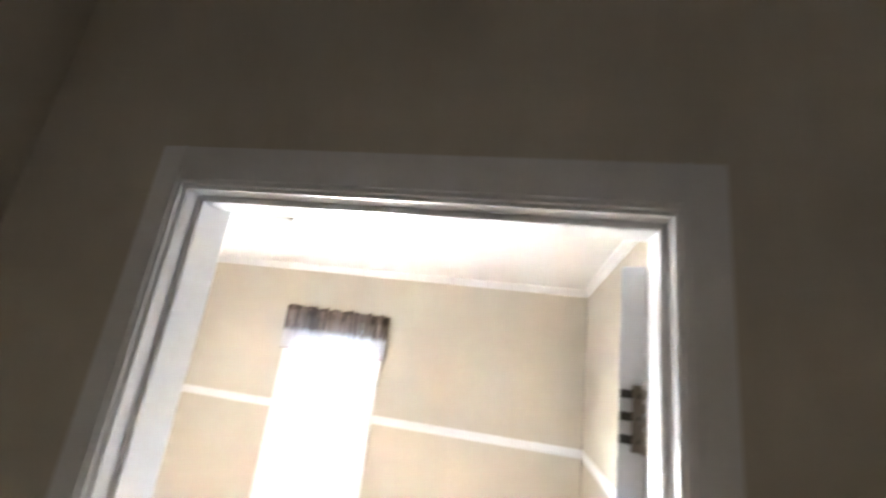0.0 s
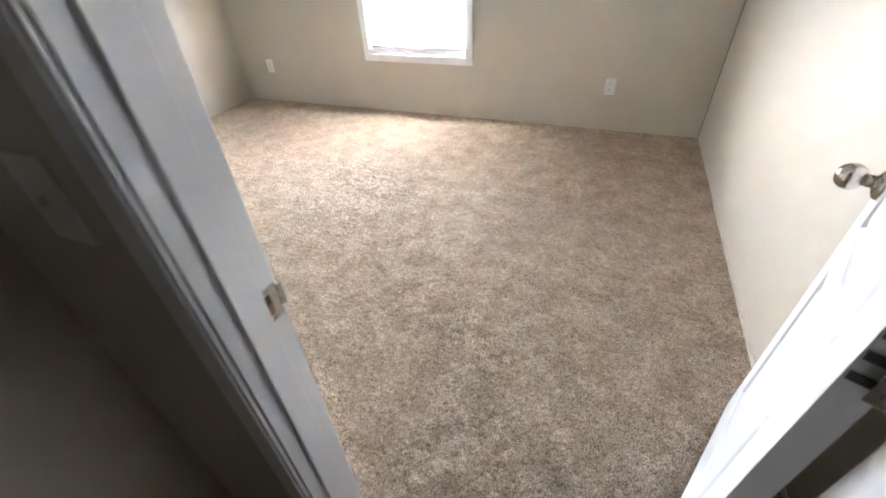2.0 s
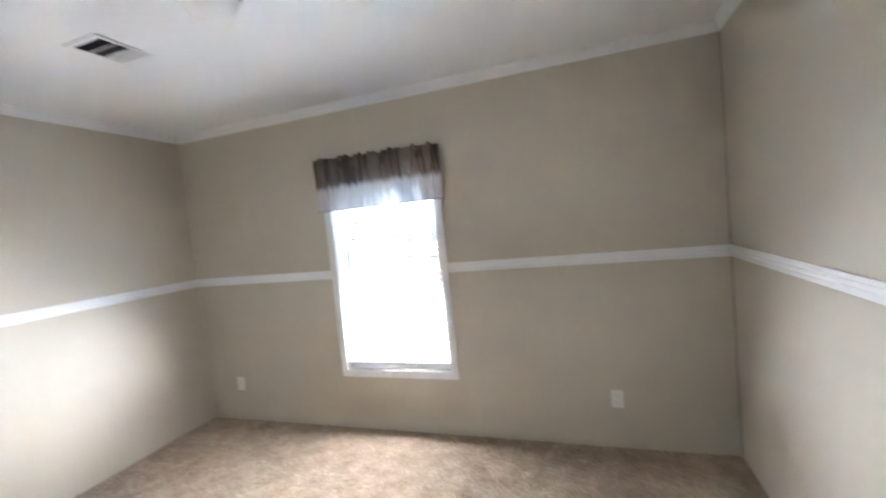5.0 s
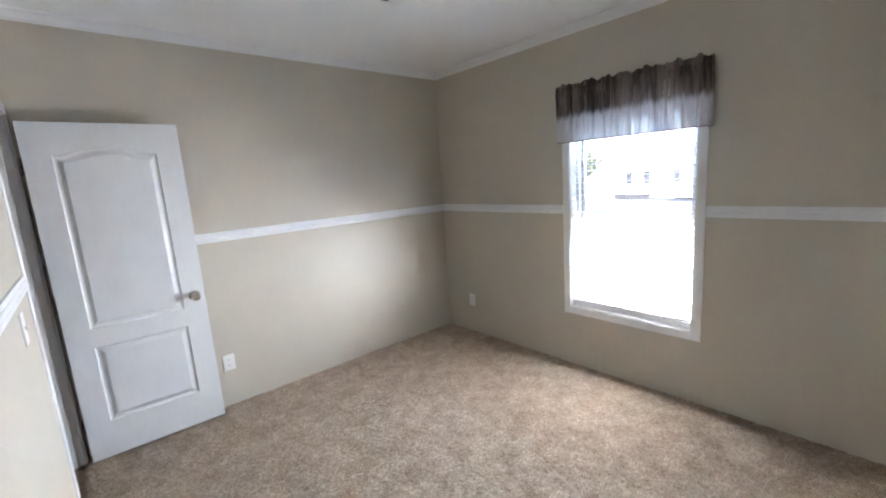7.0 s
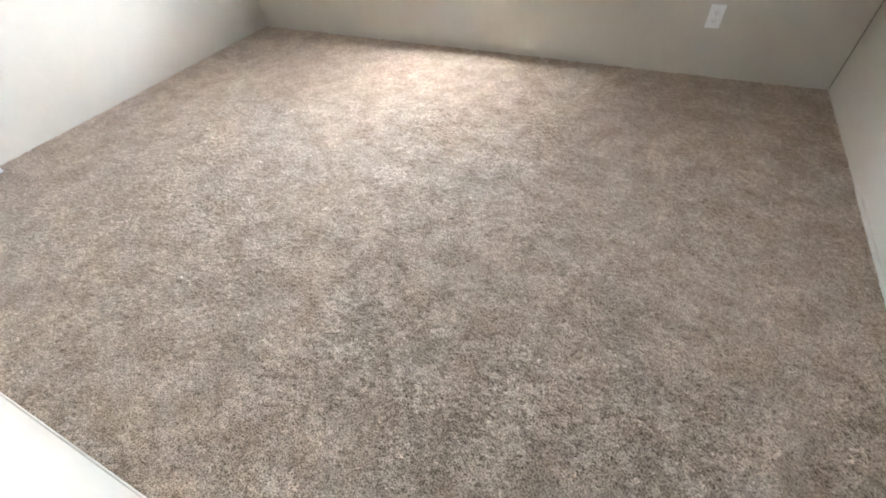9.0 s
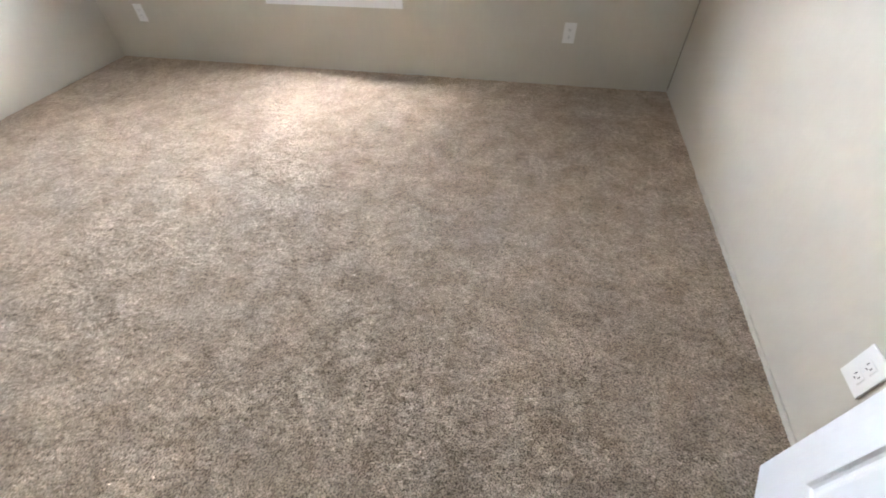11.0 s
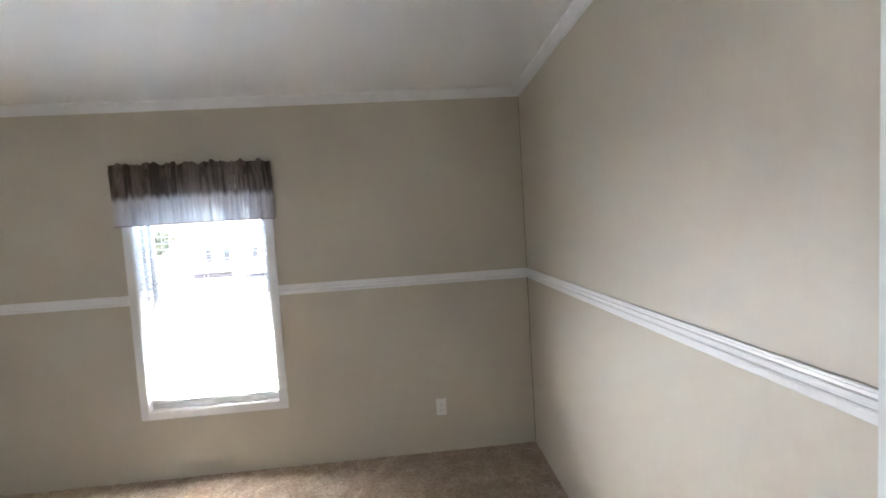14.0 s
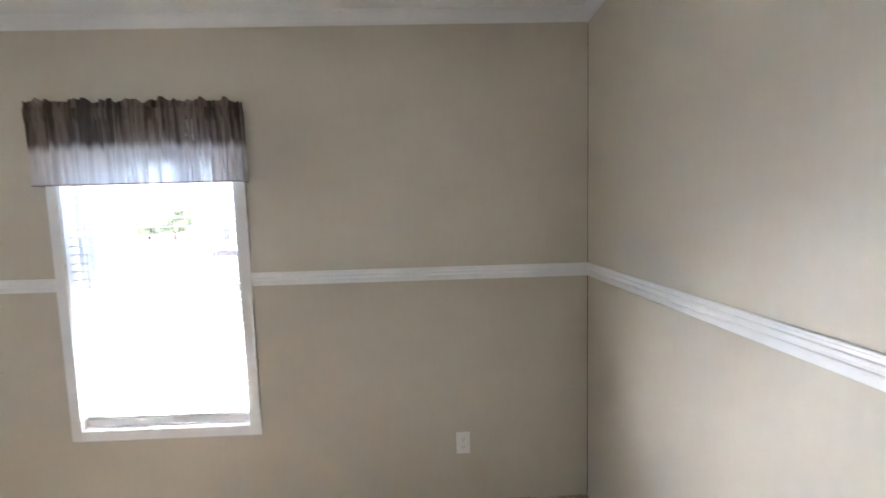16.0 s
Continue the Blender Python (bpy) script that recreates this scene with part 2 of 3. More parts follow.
def lathe(rows, steps=28, axis="Z"):
    """A turned shape from rows of (radius, height) about z, or laid along -x for axis 'X'."""
    bm = bmesh.new()
    rings = []
    for r, h in rows:
        rings.append([bm.verts.new((max(r, 1e-4) * math.cos(2 * math.pi * k / steps), max(r, 1e-4) * math.sin(2 * math.pi * k / steps), h)) for k in range(steps)])
    for a, b in zip(rings, rings[1:]):
        for k in range(steps):
            bm.faces.new((a[k], a[(k + 1) % steps], b[(k + 1) % steps], b[k]))
    bm.faces.new(list(reversed(rings[0])))
    bm.faces.new(rings[-1])
    if axis == "X":
        bmesh.ops.rotate(bm, verts=bm.verts, matrix=Matrix.Rotation(radians(-90), 3, "Y"))
    return bm


def sweep(profile, a, b, out, cap=True):
    """A straight moulding: profile rows of (how far it stands off the wall, how high) drawn from a to b; out is the way off the wall."""
    bm = bmesh.new()
    a, b, out = Vector(a), Vector(b), Vector(out)
    ends = [[bm.verts.new(p + out * d + Vector((0, 0, h))) for d, h in profile] for p in (a, b)]
    for k in range(len(profile)):
        j = (k + 1) % len(profile)
        bm.faces.new((ends[0][k], ends[0][j], ends[1][j], ends[1][k]))
    if cap:
        bm.faces.new(ends[0])
        bm.faces.new(list(reversed(ends[1])))
    bmesh.ops.recalc_face_normals(bm, faces=bm.faces)
    return bm


def finish(name, bm, mat, smooth=False):
    me = bpy.data.meshes.new(name)
    bm.to_mesh(me)
    bm.free()
    me.materials.append(mat)
    if smooth:
        for p in me.polygons:
            p.use_smooth = True
    return new(name, me)


def part(name, bm, mat, parent, label="", smooth=False):
    ob = finish(name, bm, mat, smooth)
    ob.parent = parent
    if label:
        tagged(ob, label)
    return ob


def structure(name, bm, mat, label, category, smooth=False):
    return tagged(finish(name, bm, mat, smooth), label, category, kind="structure")


def thing(name, label, category, m=None, group="", kind=""):
    ob = tagged(new(name), label, category, group, kind)
    if m is not None:
        ob.matrix_world = m
    return ob


# ---- plan ----
XL, XR, YN, YF = -2.69, 1.29, 1.356, 4.277      # room: side walls, near wall, window wall
YH = 1.246                                       # hall side of the near wall
H0, SLOPE = 2.455, 0.012                         # ceiling height at the window wall and its rise towards the hall
HX = 3.5                                         # far side of the hall, unseen, set wide to keep the hall dim
RAIL = 1.203
EX0, EX1, DTOP = 0.223, 0.941, 1.950             # entry opening between the jambs
CX0, CX1 = -2.624, -1.930                        # closet opening
WX0, WX1, WZ0, WZ1 = -1.270, -0.437, 0.462, 1.862  # window opening


def ceil_z(y):
    return H0 + SLOPE * (YF - y)


# ---- setting: walls with their openings ----
structure("wall_window", boxes((XL - 0.1, WX0, YF, YF + 0.13, -0.1, 2.7), (WX1, XR + 0.1, YF, YF + 0.13, -0.1, 2.7), (WX0, WX1, YF, YF + 0.13, -0.1, WZ0), (WX0, WX1, YF, YF + 0.13, WZ1, 2.7)), WALL, "taupe vinyl-covered wall around the window", "wall")
structure("wall_left", boxes((XL - 0.1, XL, 0.3, YF, -0.1, 2.7)), WALL, "taupe vinyl-covered side wall behind the closet door", "wall")
structure("wall_right", boxes((XR, XR + 0.1, YH, YF, -0.1, 2.7)), WALL, "taupe vinyl-covered side wall behind the entry door", "wall")
structure("wall_near", boxes((XL, CX0 - 0.018, YH, YN, -0.1, 2.7), (CX0 - 0.018, CX1 + 0.018, YH, YN, DTOP + 0.018, 2.7), (CX1 + 0.018, EX0 - 0.018, YH, YN, -0.1, 2.7), (EX0 - 0.018, EX1 + 0.018, YH, YN, DTOP + 0.018, 2.7), (EX1 + 0.018, XR, YH, YN, -0.1, 2.7)), WALL, "taupe wall with the entry and closet doorways", "wall")
structure("wall_hall_left", boxes((-0.225, -0.125, -2.4, YH, -0.1, 2.7)), WALL, "dark taupe side wall of the hall", "wall")
structure("wall_hall_right", boxes((HX, HX + 0.1, -2.5, YN, -0.1, 2.7), (XR + 0.1, HX, YH, YN, -0.1, 2.7)), WALL, "plain unseen wall closing the dark hall, set far off to keep it dim", "wall")
# the small opening is added out of view so daylight brightens the hall
structure("wall_hall_end", boxes((-0.225, 0.62, -2.5, -2.4, -0.1, 2.7), (0.90, HX, -2.5, -2.4, -0.1, 2.7), (0.62, 0.90, -2.5, -2.4, 1.86, 2.7), (0.62, 0.90, -2.5, -2.4, -0.1, 1.77)), WALL, "plain hall end wall with a small unseen opening added for light", "wall")
structure("wall_closet_back", boxes((XL - 0.1, -0.225, 0.3, 0.4, -0.1, 2.7)), WALL, "plain wall closing the closet", "wall")

bm = bmesh.new()
corners = [(XL - 0.1, -2.5), (HX + 0.1, -2.5), (HX + 0.1, YF + 0.13), (XL - 0.1, YF + 0.13)]
low = [bm.verts.new((x, y, ceil_z(y))) for x, y in corners]
top = [bm.verts.new((x, y, ceil_z(y) + 0.12)) for x, y in corners]
bm.faces.new(list(reversed(low))), bm.faces.new(top)
for k in range(4):
    bm.faces.new((low[k], low[(k + 1) % 4], top[(k + 1) % 4], top[k]))
structure("ceiling", bm, CEILING, "smooth white slightly glossy ceiling panels", "ceiling")

# roof with eaves, which shades the strip of ground under the window
structure("roof", boxes((XL - 2.5, XR + 2.5, -7.0, YF + 0.45, 2.74, 2.86)), ROOFING, "grey shingled roof over the room", "roof")


def carpet_sheet(name, x0, x1, y0, y1, step, rise, label):
    """A carpet of short uneven pile, drawn as a fine rough sheet."""
    nx, ny = int((x1 - x0) / step) + 1, int((y1 - y0) / step) + 1
    rng = np.random.default_rng(7)
    gx, gy = np.meshgrid(np.linspace(x0, x1, nx), np.linspace(y0, y1, ny))
    jitter = step * 0.32
    gx = gx + rng.uniform(-jitter, jitter, gx.shape)
    gy = gy + rng.uniform(-jitter, jitter, gy.shape)
    coarse = rng.random((ny // 5 + 3, nx // 5 + 3))
    iy, ix = np.linspace(0, ny / 5, ny), np.linspace(0, nx / 5, nx)
    fy, fx = iy % 1, ix % 1
    iy, ix = iy.astype(int), ix.astype(int)
    soft = (coarse[np.ix_(iy, ix)] * np.outer(1 - fy, 1 - fx) + coarse[np.ix_(iy + 1, ix)] * np.outer(fy, 1 - fx) + coarse[np.ix_(iy, ix + 1)] * np.outer(1 - fy, fx) + coarse[np.ix_(iy + 1, ix + 1)] * np.outer(fy, fx))
    gz = rise * (0.65 * rng.random(gx.shape) + 0.5 * soft) - rise * 0.7
    verts = np.stack([gx, gy, gz], -1).reshape(-1, 3).astype(np.float32)
    base = (np.arange(ny - 1)[:, None] * nx + np.arange(nx - 1)[None]).ravel()
    quads = np.stack([base, base + 1, base + nx + 1, base + nx], -1).astype(np.int32)
    me = bpy.data.meshes.new(name)
    me.vertices.add(len(verts))
    me.vertices.foreach_set("co", verts.ravel())
    me.loops.add(quads.size)
    me.loops.foreach_set("vertex_index", quads.ravel())
    me.polygons.add(len(quads))
    me.polygons.foreach_set("loop_start", np.arange(len(quads), dtype=np.int32) * 4)
    me.update(calc_edges=True)
    me.materials.append(CARPET)
    return tagged(new(name, me), label, "carpet", kind="structure")


structure("subfloor", boxes((XL - 0.1, HX + 0.1, -2.5, YF + 0.13, -0.12, -0.012)), CARPET, "backing under the carpet", "floor")
carpet_sheet("floor", XL, XR, YN, YF, 0.005, 0.0078, "beige brown cut-pile carpet with trodden patches")
carpet_sheet("floor_hall", -0.125, HX, -2.4, YN - 0.002, 0.012, 0.0075, "beige brown cut-pile carpet of the hall")

# ---- trim ----
CROWN = [(0, -0.056), (0.005, -0.056), (0.007, -0.050), (0.012, -0.046), (0.020, -0.030), (0.030, -0.014), (0.036, -0.010), (0.038, -0.001), (0.038, 0.004), (0, 0.004)]
for name, a, b, out in (("crown_window", (XL, YF), (XR, YF), (0, -1, 0)), ("crown_near", (XL, YN), (XR, YN), (0, 1, 0)), ("crown_left", (XL, YN), (XL, YF), (1, 0, 0)), ("crown_right", (XR, YN), (XR, YF), (-1, 0, 0))):
    structure("trim_" + name, sweep(CROWN, (*a, ceil_z(a[1])), (*b, ceil_z(b[1])), out), TRIM, "narrow white crown moulding under the ceiling", "crown moulding")

CHAIR = [(0, -0.032), (0.005, -0.032), (0.007, -0.030), (0.008, -0.014), (0.010, -0.012), (0.0145, -0.0105), (0.0155, -0.007), (0.0145, -0.004), (0.0115, -0.002), (0.0100, 0.004), (0.0105, 0.010), (0.0128, 0.0112), (0.0132, 0.0135), (0.0118, 0.0155), (0.0092, 0.017), (0.0088, 0.0245), (0.0075, 0.0255), (0.0075, 0.0270), (0.0085, 0.0280), (0.0085, 0.0305), (0.007, 0.033), (0, 0.033)]
for name, a, b, out in (("rail_window_a", (XL, YF), (-1.327, YF), (0, -1, 0)), ("rail_window_b", (-0.383, YF), (XR, YF), (0, -1, 0)), ("rail_left", (XL, YN), (XL, YF), (1, 0, 0)), ("rail_right", (XR, YN), (XR, YF), (-1, 0, 0)), ("rail_near", (CX1 + 0.082, YN), (EX0 - 0.09, YN), (0, 1, 0))):
    structure("trim_" + name, sweep(CHAIR, (*a, RAIL), (*b, RAIL), out), TRIM, "white moulded chair rail at half height", "chair rail")

BASE = [(0, -0.01), (0.005, -0.01), (0.005, 0.016), (0.003, 0.020), (0, 0.020)]
for name, a, b, out in (("right", (XR, YN), (XR, YF - 0.9), (-1, 0, 0)), ("near", (CX1 + 0.09, YN), (EX0 - 0.018, YN), (0, 1, 0))):
    structure("baseboard_" + name, sweep(BASE, (*a, 0), (*b, 0), out), WALL, "thin taupe strip along the carpet edge", "baseboard")

# open panel joint in the corner beside the window wall
structure("trim_corner_gap", boxes((XR - 0.0035, XR - 0.0008, YF - 0.004, YF - 0.001, 0.01, RAIL - 0.034), (XR - 0.0028, XR - 0.0008, YF - 0.0032, YF - 0.001, RAIL + 0.034, 2.39)), GAP, "dark open joint between two wall panels", "panel joint")


# ---- door frames ----
def casing_bar(x0, x1, z0, z1, y, out, inner):
    """A flat casing board with a small bead along its inner edge; out is the sign of the way off the wall."""
    if out > 0:
        return boxes((x0, x1, y, y + 0.006, z0, z1), bevel=0.001)
    rows = [(x0, x1, y, y + out * 0.009, z0, z1)]
    if inner == "x1":
        rows.append((x1 - 0.012, x1 - 0.007, y + out * 0.009, y + out * 0.0125, z0, z1))
    elif inner == "x0":
        rows.append((x0 + 0.007, x0 + 0.012, y + out * 0.009, y + out * 0.0125, z0, z1))
    else:
        rows.append((x0, x1, y + out * 0.009, y + out * 0.0125, z0 + 0.007, z0 + 0.012))
    return boxes(*[(a, b, min(c, d), max(c, d), e, f) for a, b, c, d, e, f in rows], bevel=0.0012)


def door_frame(name, x0, x1, label, hall_casing, room_casing, w):
    """Jambs, stops and casings of a doorway in the near wall."""
    f = thing(name, label, "door frame", kind="structure")
    part("jamb", boxes((x0 - 0.018, x0, YH - 0.002, YN - 0.002, 0, DTOP + 0.018), bevel=0.001), TRIM, f)
    part("jamb", boxes((x1, x1 + 0.018, YH - 0.002, YN - 0.002, 0, DTOP + 0.018), bevel=0.001), TRIM, f)
    part("head_jamb", boxes((x0, x1, YH - 0.002, YN - 0.002, DTOP, DTOP + 0.018), bevel=0.001), TRIM, f)
    s0, s1 = YH + 0.026, YH + 0.072
    part("stop", boxes((x0, x0 + 0.010, s0, s1, 0, DTOP), bevel=0.0015), TRIM, f)
    part("stop", boxes((x1 - 0.010, x1, s0, s1, 0, DTOP), bevel=0.0015), TRIM, f)
    part("head_stop", boxes((x0 + 0.010, x1 - 0.010, s0, s1, DTOP - 0.010, DTOP), bevel=0.0015), TRIM, f)
    head = 0.065
    for y, out, use in ((YH, -1, hall_casing), (YN, 1, room_casing)):
        if not use:
            continue
        left_edge = max(x0 - 0.006 - w, XL + 0.002)
        part("casing", casing_bar(left_edge, x0 - 0.006, 0, DTOP + 0.006 + head, y, out, "x1"), TRIM, f)
        part("casing", casing_bar(x1 + 0.006, x1 + 0.006 + w, 0, DTOP + 0.006 + head, y, out, "x0"), TRIM, f)
        part("head_casing", casing_bar(x0 - 0.006, x1 + 0.006, DTOP + 0.006, DTOP + 0.006 + head, y, out, "z0"), TRIM, f)
    return f


entry_frame = door_frame("door_frame_1", EX0, EX1, "white entry door frame with flat casing", True, False, 0.054)
closet_frame = door_frame("door_frame_2", CX0, CX1, "white closet door frame beside the side wall", False, True, 0.065)
part("strike_plate", boxes((EX0, EX0 + 0.0018, 1.308, 1.350, 0.832, 0.844), (EX0, EX0 + 0.0018, 1.308, 1.350, 0.882, 0.894), (EX0, EX0 + 0.0018, 1.308, 1.318, 0.844, 0.882), (EX0, EX0 + 0.0018, 1.334, 1.350, 0.844, 0.882), (EX0, EX0 + 0.004, 1.350, 1.359, 0.846, 0.886), bevel=0.0006), NICKEL, entry_frame, "nickel strike plate")
part("strike_hole", boxes((EX0 + 0.0002, EX0 + 0.0006, 1.317, 1.335, 0.843, 0.864)), WOOD, entry_frame, "open latch hole showing raw wood")
part("strike_hole", boxes((EX0 + 0.0002, EX0 + 0.0006, 1.317, 1.335, 0.864, 0.883)), SLOT, entry_frame, "dark upper part of the latch hole")
for z in (0.838, 0.888):
    part("strike_screw", boxes((EX0 + 0.0018, EX0 + 0.0026, 1.328, 1.334, z - 0.003, z + 0.003)), HINGE, entry_frame)


# ---- doors: moulded two-panel leaves with an arched upper panel ----
def panel_loop(u0, u1, z0, z1, arch, inset, steps=18):
    """Outline of a panel, anticlockwise, drawn in by inset; arch is the rise of its top edge."""
    u0, u1, z0, z1 = u0 + inset, u1 - inset, z0 + inset, z1 - inset
    pts = [(u0, z0), (u1, z0), (u1, z1)]
    if arch:
        for k in range(1, steps):
            s = 1 - k / steps
            pts.append((u0 + (u1 - u0) * s, z1 + arch * math.sin(math.pi * s) ** 2))
    pts.append((u0, z1))
    return pts


def door_leaf(w, h, thick, panels):
    """The leaf stands on z = 0 with its hinge edge at u = 0; its faces lie at n = 0 and n = thick."""
    bm = bmesh.new()
    for side in (0, 1):
        def spot(u, z, depth):
            return bm.verts.new((u, (depth if side == 0 else thick - depth), z))
        rim = [spot(*p, 0.0) for p in ((0.0015, 0.0015), (w - 0.0015, 0.0015), (w - 0.0015, h - 0.0015), (0.0015, h - 0.0015))]
        edges = [bm.edges.new((rim[k], rim[(k + 1) % 4])) for k in range(4)]
        for u0, u1, z0, z1, arch in panels:
            rings = []
            for inset, depth in ((0, 0), (0.004, 0.006), (0.009, 0.0095), (0.017, 0.0098), (0.022, 0.0085), (0.036, 0.0025), (0.040, 0.0012)):
                rings.append([spot(*p, depth) for p in panel_loop(u0, u1, z0, z1, arch, inset)])
            edges += [bm.edges.new((rings[0][k], rings[0][(k + 1) % len(rings[0])])) for k in range(len(rings[0]))]
            for a, b in zip(rings, rings[1:]):
                for k in range(len(a)):
                    j = (k + 1) % len(a)
                    bm.faces.new((a[k], a[j], b[j], b[k]))
            bm.faces.new(rings[-1])
        bmesh.ops.triangle_fill(bm, use_beauty=True, use_dissolve=False, edges=edges)
        if side == 0:
            first = rim
    for k in range(4):
        j = (k + 1) % 4
        bm.faces.new((first[k], first[j], rim[j], rim[k]))
    bmesh.ops.recalc_face_normals(bm, faces=bm.faces)
    return bm


def knob_set(parent, u, z, n, sign):
    """A round rose and an egg-shaped knob that stand off the leaf's face at n, towards sign."""
    turn = Matrix.Translation((u, n, z)) @ Matrix.Rotation(radians(-90 * sign), 4, "X")
    rose = lathe([(0.033, 0.0), (0.033, 0.003), (0.030, 0.008), (0.022, 0.013), (0.013, 0.016), (0.012, 0.028)], 32)
    rose.transform(turn)
    egg = lathe([(0.009, 0.027), (0.013, 0.029), (0.020, 0.034), (0.0255, 0.043), (0.027, 0.052), (0.0255, 0.061), (0.020, 0.070), (0.012, 0.0755), (0.004, 0.0775)], 32)
    egg.transform(turn)
    k = part("knob", egg, NICKEL, parent, "egg-shaped brushed nickel knob", True)
    part("rose", rose, NICKEL, k, "round nickel rose", True)


def hinge(parent, z, thick, side):
    """A butt hinge on the edge of the leaf, let in by three dark bars, with its barrel at the face n = 0 (side 0) or n = thick (side 1)."""
    n0 = -0.004 if side == 0 else thick + 0.004
    way = 1 if side == 0 else -1
    rows = []
    for k in range(5):
        low = -0.046 + 0.0185 * k
        rows += [(0.0062, low), (0.0078, low + 0.001), (0.0078, low + 0.0165), (0.0062, low + 0.0175)]
    rows += [(0.0052, 0.047), (0.0058, 0.050), (0.003, 0.053)]
    b = lathe(rows, 16)
    bmesh.ops.translate(b, verts=b.verts, vec=(-0.006, n0, z))
    hi = part("hinge", b, HINGE, parent, "worn nickel hinge", True)
    for dz in (-0.031, 0.0, 0.031):
        part("hinge_bar", boxes((-0.0016, 0.0005, 0.003 if side else 0.010, thick - 0.010 if side else thick - 0.003, z + dz - 0.006, z + dz + 0.006)), DARKBAR, hi)
    for u0, u1, reach in ((-0.0022, -0.0004, 0.010), (-0.0125, -0.0100, 0.018)):
        part("hinge_leaf", boxes((u0, u1, min(n0, n0 + way * reach), max(n0, n0 + way * reach), z - 0.045, z + 0.045), bevel=0.0006), HINGE, hi)
        for dz in (-0.030, 0.0, 0.030):
            part("screw", boxes((u0 - 0.0008, u0, min(n0 + way * 0.0075, n0 + way * 0.0095), max(n0 + way * 0.0075, n0 + way * 0.0095), z + dz - 0.003, z + dz + 0.003)), DARKBAR, hi)


def panel_door(name, label, w, h, m, knob_z, side):
    d = thing(name, label, "door", m)
    panels = [(0.115, w - 0.125, 0.775, 1.735, 0.042), (0.115, w - 0.125, 0.215, 0.665, 0.0)]
    leaf = part("leaf", door_leaf(w, h, 0.035, panels), DOOR, d)
    knob_set(leaf, w - 0.060, knob_z, 0.0, -1)
    knob_set(leaf, w - 0.060, knob_z, 0.035, 1)
    part("latch_plate", boxes((w, w + 0.0012, 0.006, 0.029, knob_z - 0.028, knob_z + 0.028), (w + 0.001, w + 0.008, 0.011, 0.024, knob_z - 0.008, knob_z + 0.008), bevel=0.0005), NICKEL, leaf, "nickel latch plate")
    for z in (1.68, 0.93, 0.22):
        hinge(leaf, z, 0.035, side)
    return d


def leaf_pose(px, py, lean, side, plumb=0.0):
    """The leaf's hinge corner sits at (px, py); it runs along +y, leaning by so many degrees towards +x, and hangs out of plumb by so many."""
    return Matrix.Translation((px, py, 0.016)) @ Matrix.Rotation(radians(90 - lean), 4, "Z") @ Matrix.Rotation(radians(plumb), 4, "X") @ Matrix.Translation((0, -0.035 * side, 0))


panel_door("entry_door", "white moulded two-panel door standing open against the side wall", 0.690, 1.905, leaf_pose(0.9310, 1.388, 24.0, 0, 0.45), 0.840, 0)
panel_door("closet_door", "white moulded two-panel closet door standing open, arched upper panel", 0.700, 1.905, leaf_pose(-2.606, 1.386, 0.8, 1), 0.850, 1)


# ---- window: trim, sashes, panes ----
window = thing("window_1", "white vinyl single-hung window with flat inside trim", "window", kind="structure")
T = 0.052
part("window_trim", boxes((WX0 - T, WX0, YF - 0.012, YF, WZ0 - T, WZ1 + T), bevel=0.002), TRIM, window)
part("window_trim", boxes((WX1, WX1 + T, YF - 0.012, YF, WZ0 - T, WZ1 + T), bevel=0.002), TRIM, window)
part("window_trim", boxes((WX0, WX1, YF - 0.012, YF, WZ1, WZ1 + T), bevel=0.002), TRIM, window)
part("window_sill", boxes((WX0, WX1, YF - 0.012, YF, WZ0 - T, WZ0), bevel=0.002), TRIM, window)
L = 0.006  # lining of the opening
part("lining", boxes((WX0, WX0 + L, YF - 0.006, YF + 0.13, WZ0, WZ1), bevel=0.001), TRIM, window)
part("lining", boxes((WX1 - L, WX1, YF - 0.006, YF + 0.13, WZ0, WZ1), bevel=0.001), TRIM, window)
part("lining", boxes((WX0 + L, WX1 - L, YF - 0.006, YF + 0.13, WZ1 - L, WZ1), bevel=0.001), TRIM, window)
part("lining", boxes((WX0 + L, WX1 - L, YF - 0.006, YF + 0.13, WZ0, WZ0 + L), bevel=0.001), TRIM, window)
fx0, fx1, fz0, fz1 = WX0 + L, WX1 - L, WZ0 + L, WZ1 - L
ZM = 1.168
part("window_frame", boxes((fx0, fx0 + 0.026, YF + 0.07, YF + 0.128, fz0, fz1), (fx1 - 0.026, fx1, YF + 0.07, YF + 0.128, fz0, fz1), (fx0 + 0.026, fx1 - 0.026, YF + 0.07, YF + 0.128, fz1 - 0.026, fz1), (fx0 + 0.026, fx1 - 0.026, YF + 0.07, YF + 0.128, fz0, fz0 + 0.026), bevel=0.002), VINYL, window)
for name, y, z0, z1 in (("lower_sash", YF + 0.074, fz0 + 0.026, ZM + 0.018), ("upper_sash", YF + 0.102, ZM - 0.018, fz1 - 0.026)):
    a, b, w = fx0 + 0.026, fx1 - 0.026, 0.030
    sash = part(name, boxes((a, a + w, y, y + 0.024, z0, z1), (b - w, b, y, y + 0.024, z0, z1), (a + w, b - w, y, y + 0.024, z0, z0 + 0.036), (a + w, b - w, y, y + 0.024, z1 - 0.036, z1), bevel=0.002), VINYL, window)
    pane = part("pane", boxes((a + w - 0.004, b - w + 0.004, y + 0.010, y + 0.014, z0 + 0.032, z1 - 0.032)), GLASS, sash, "clear glass pane")
    pane.visible_shadow = False

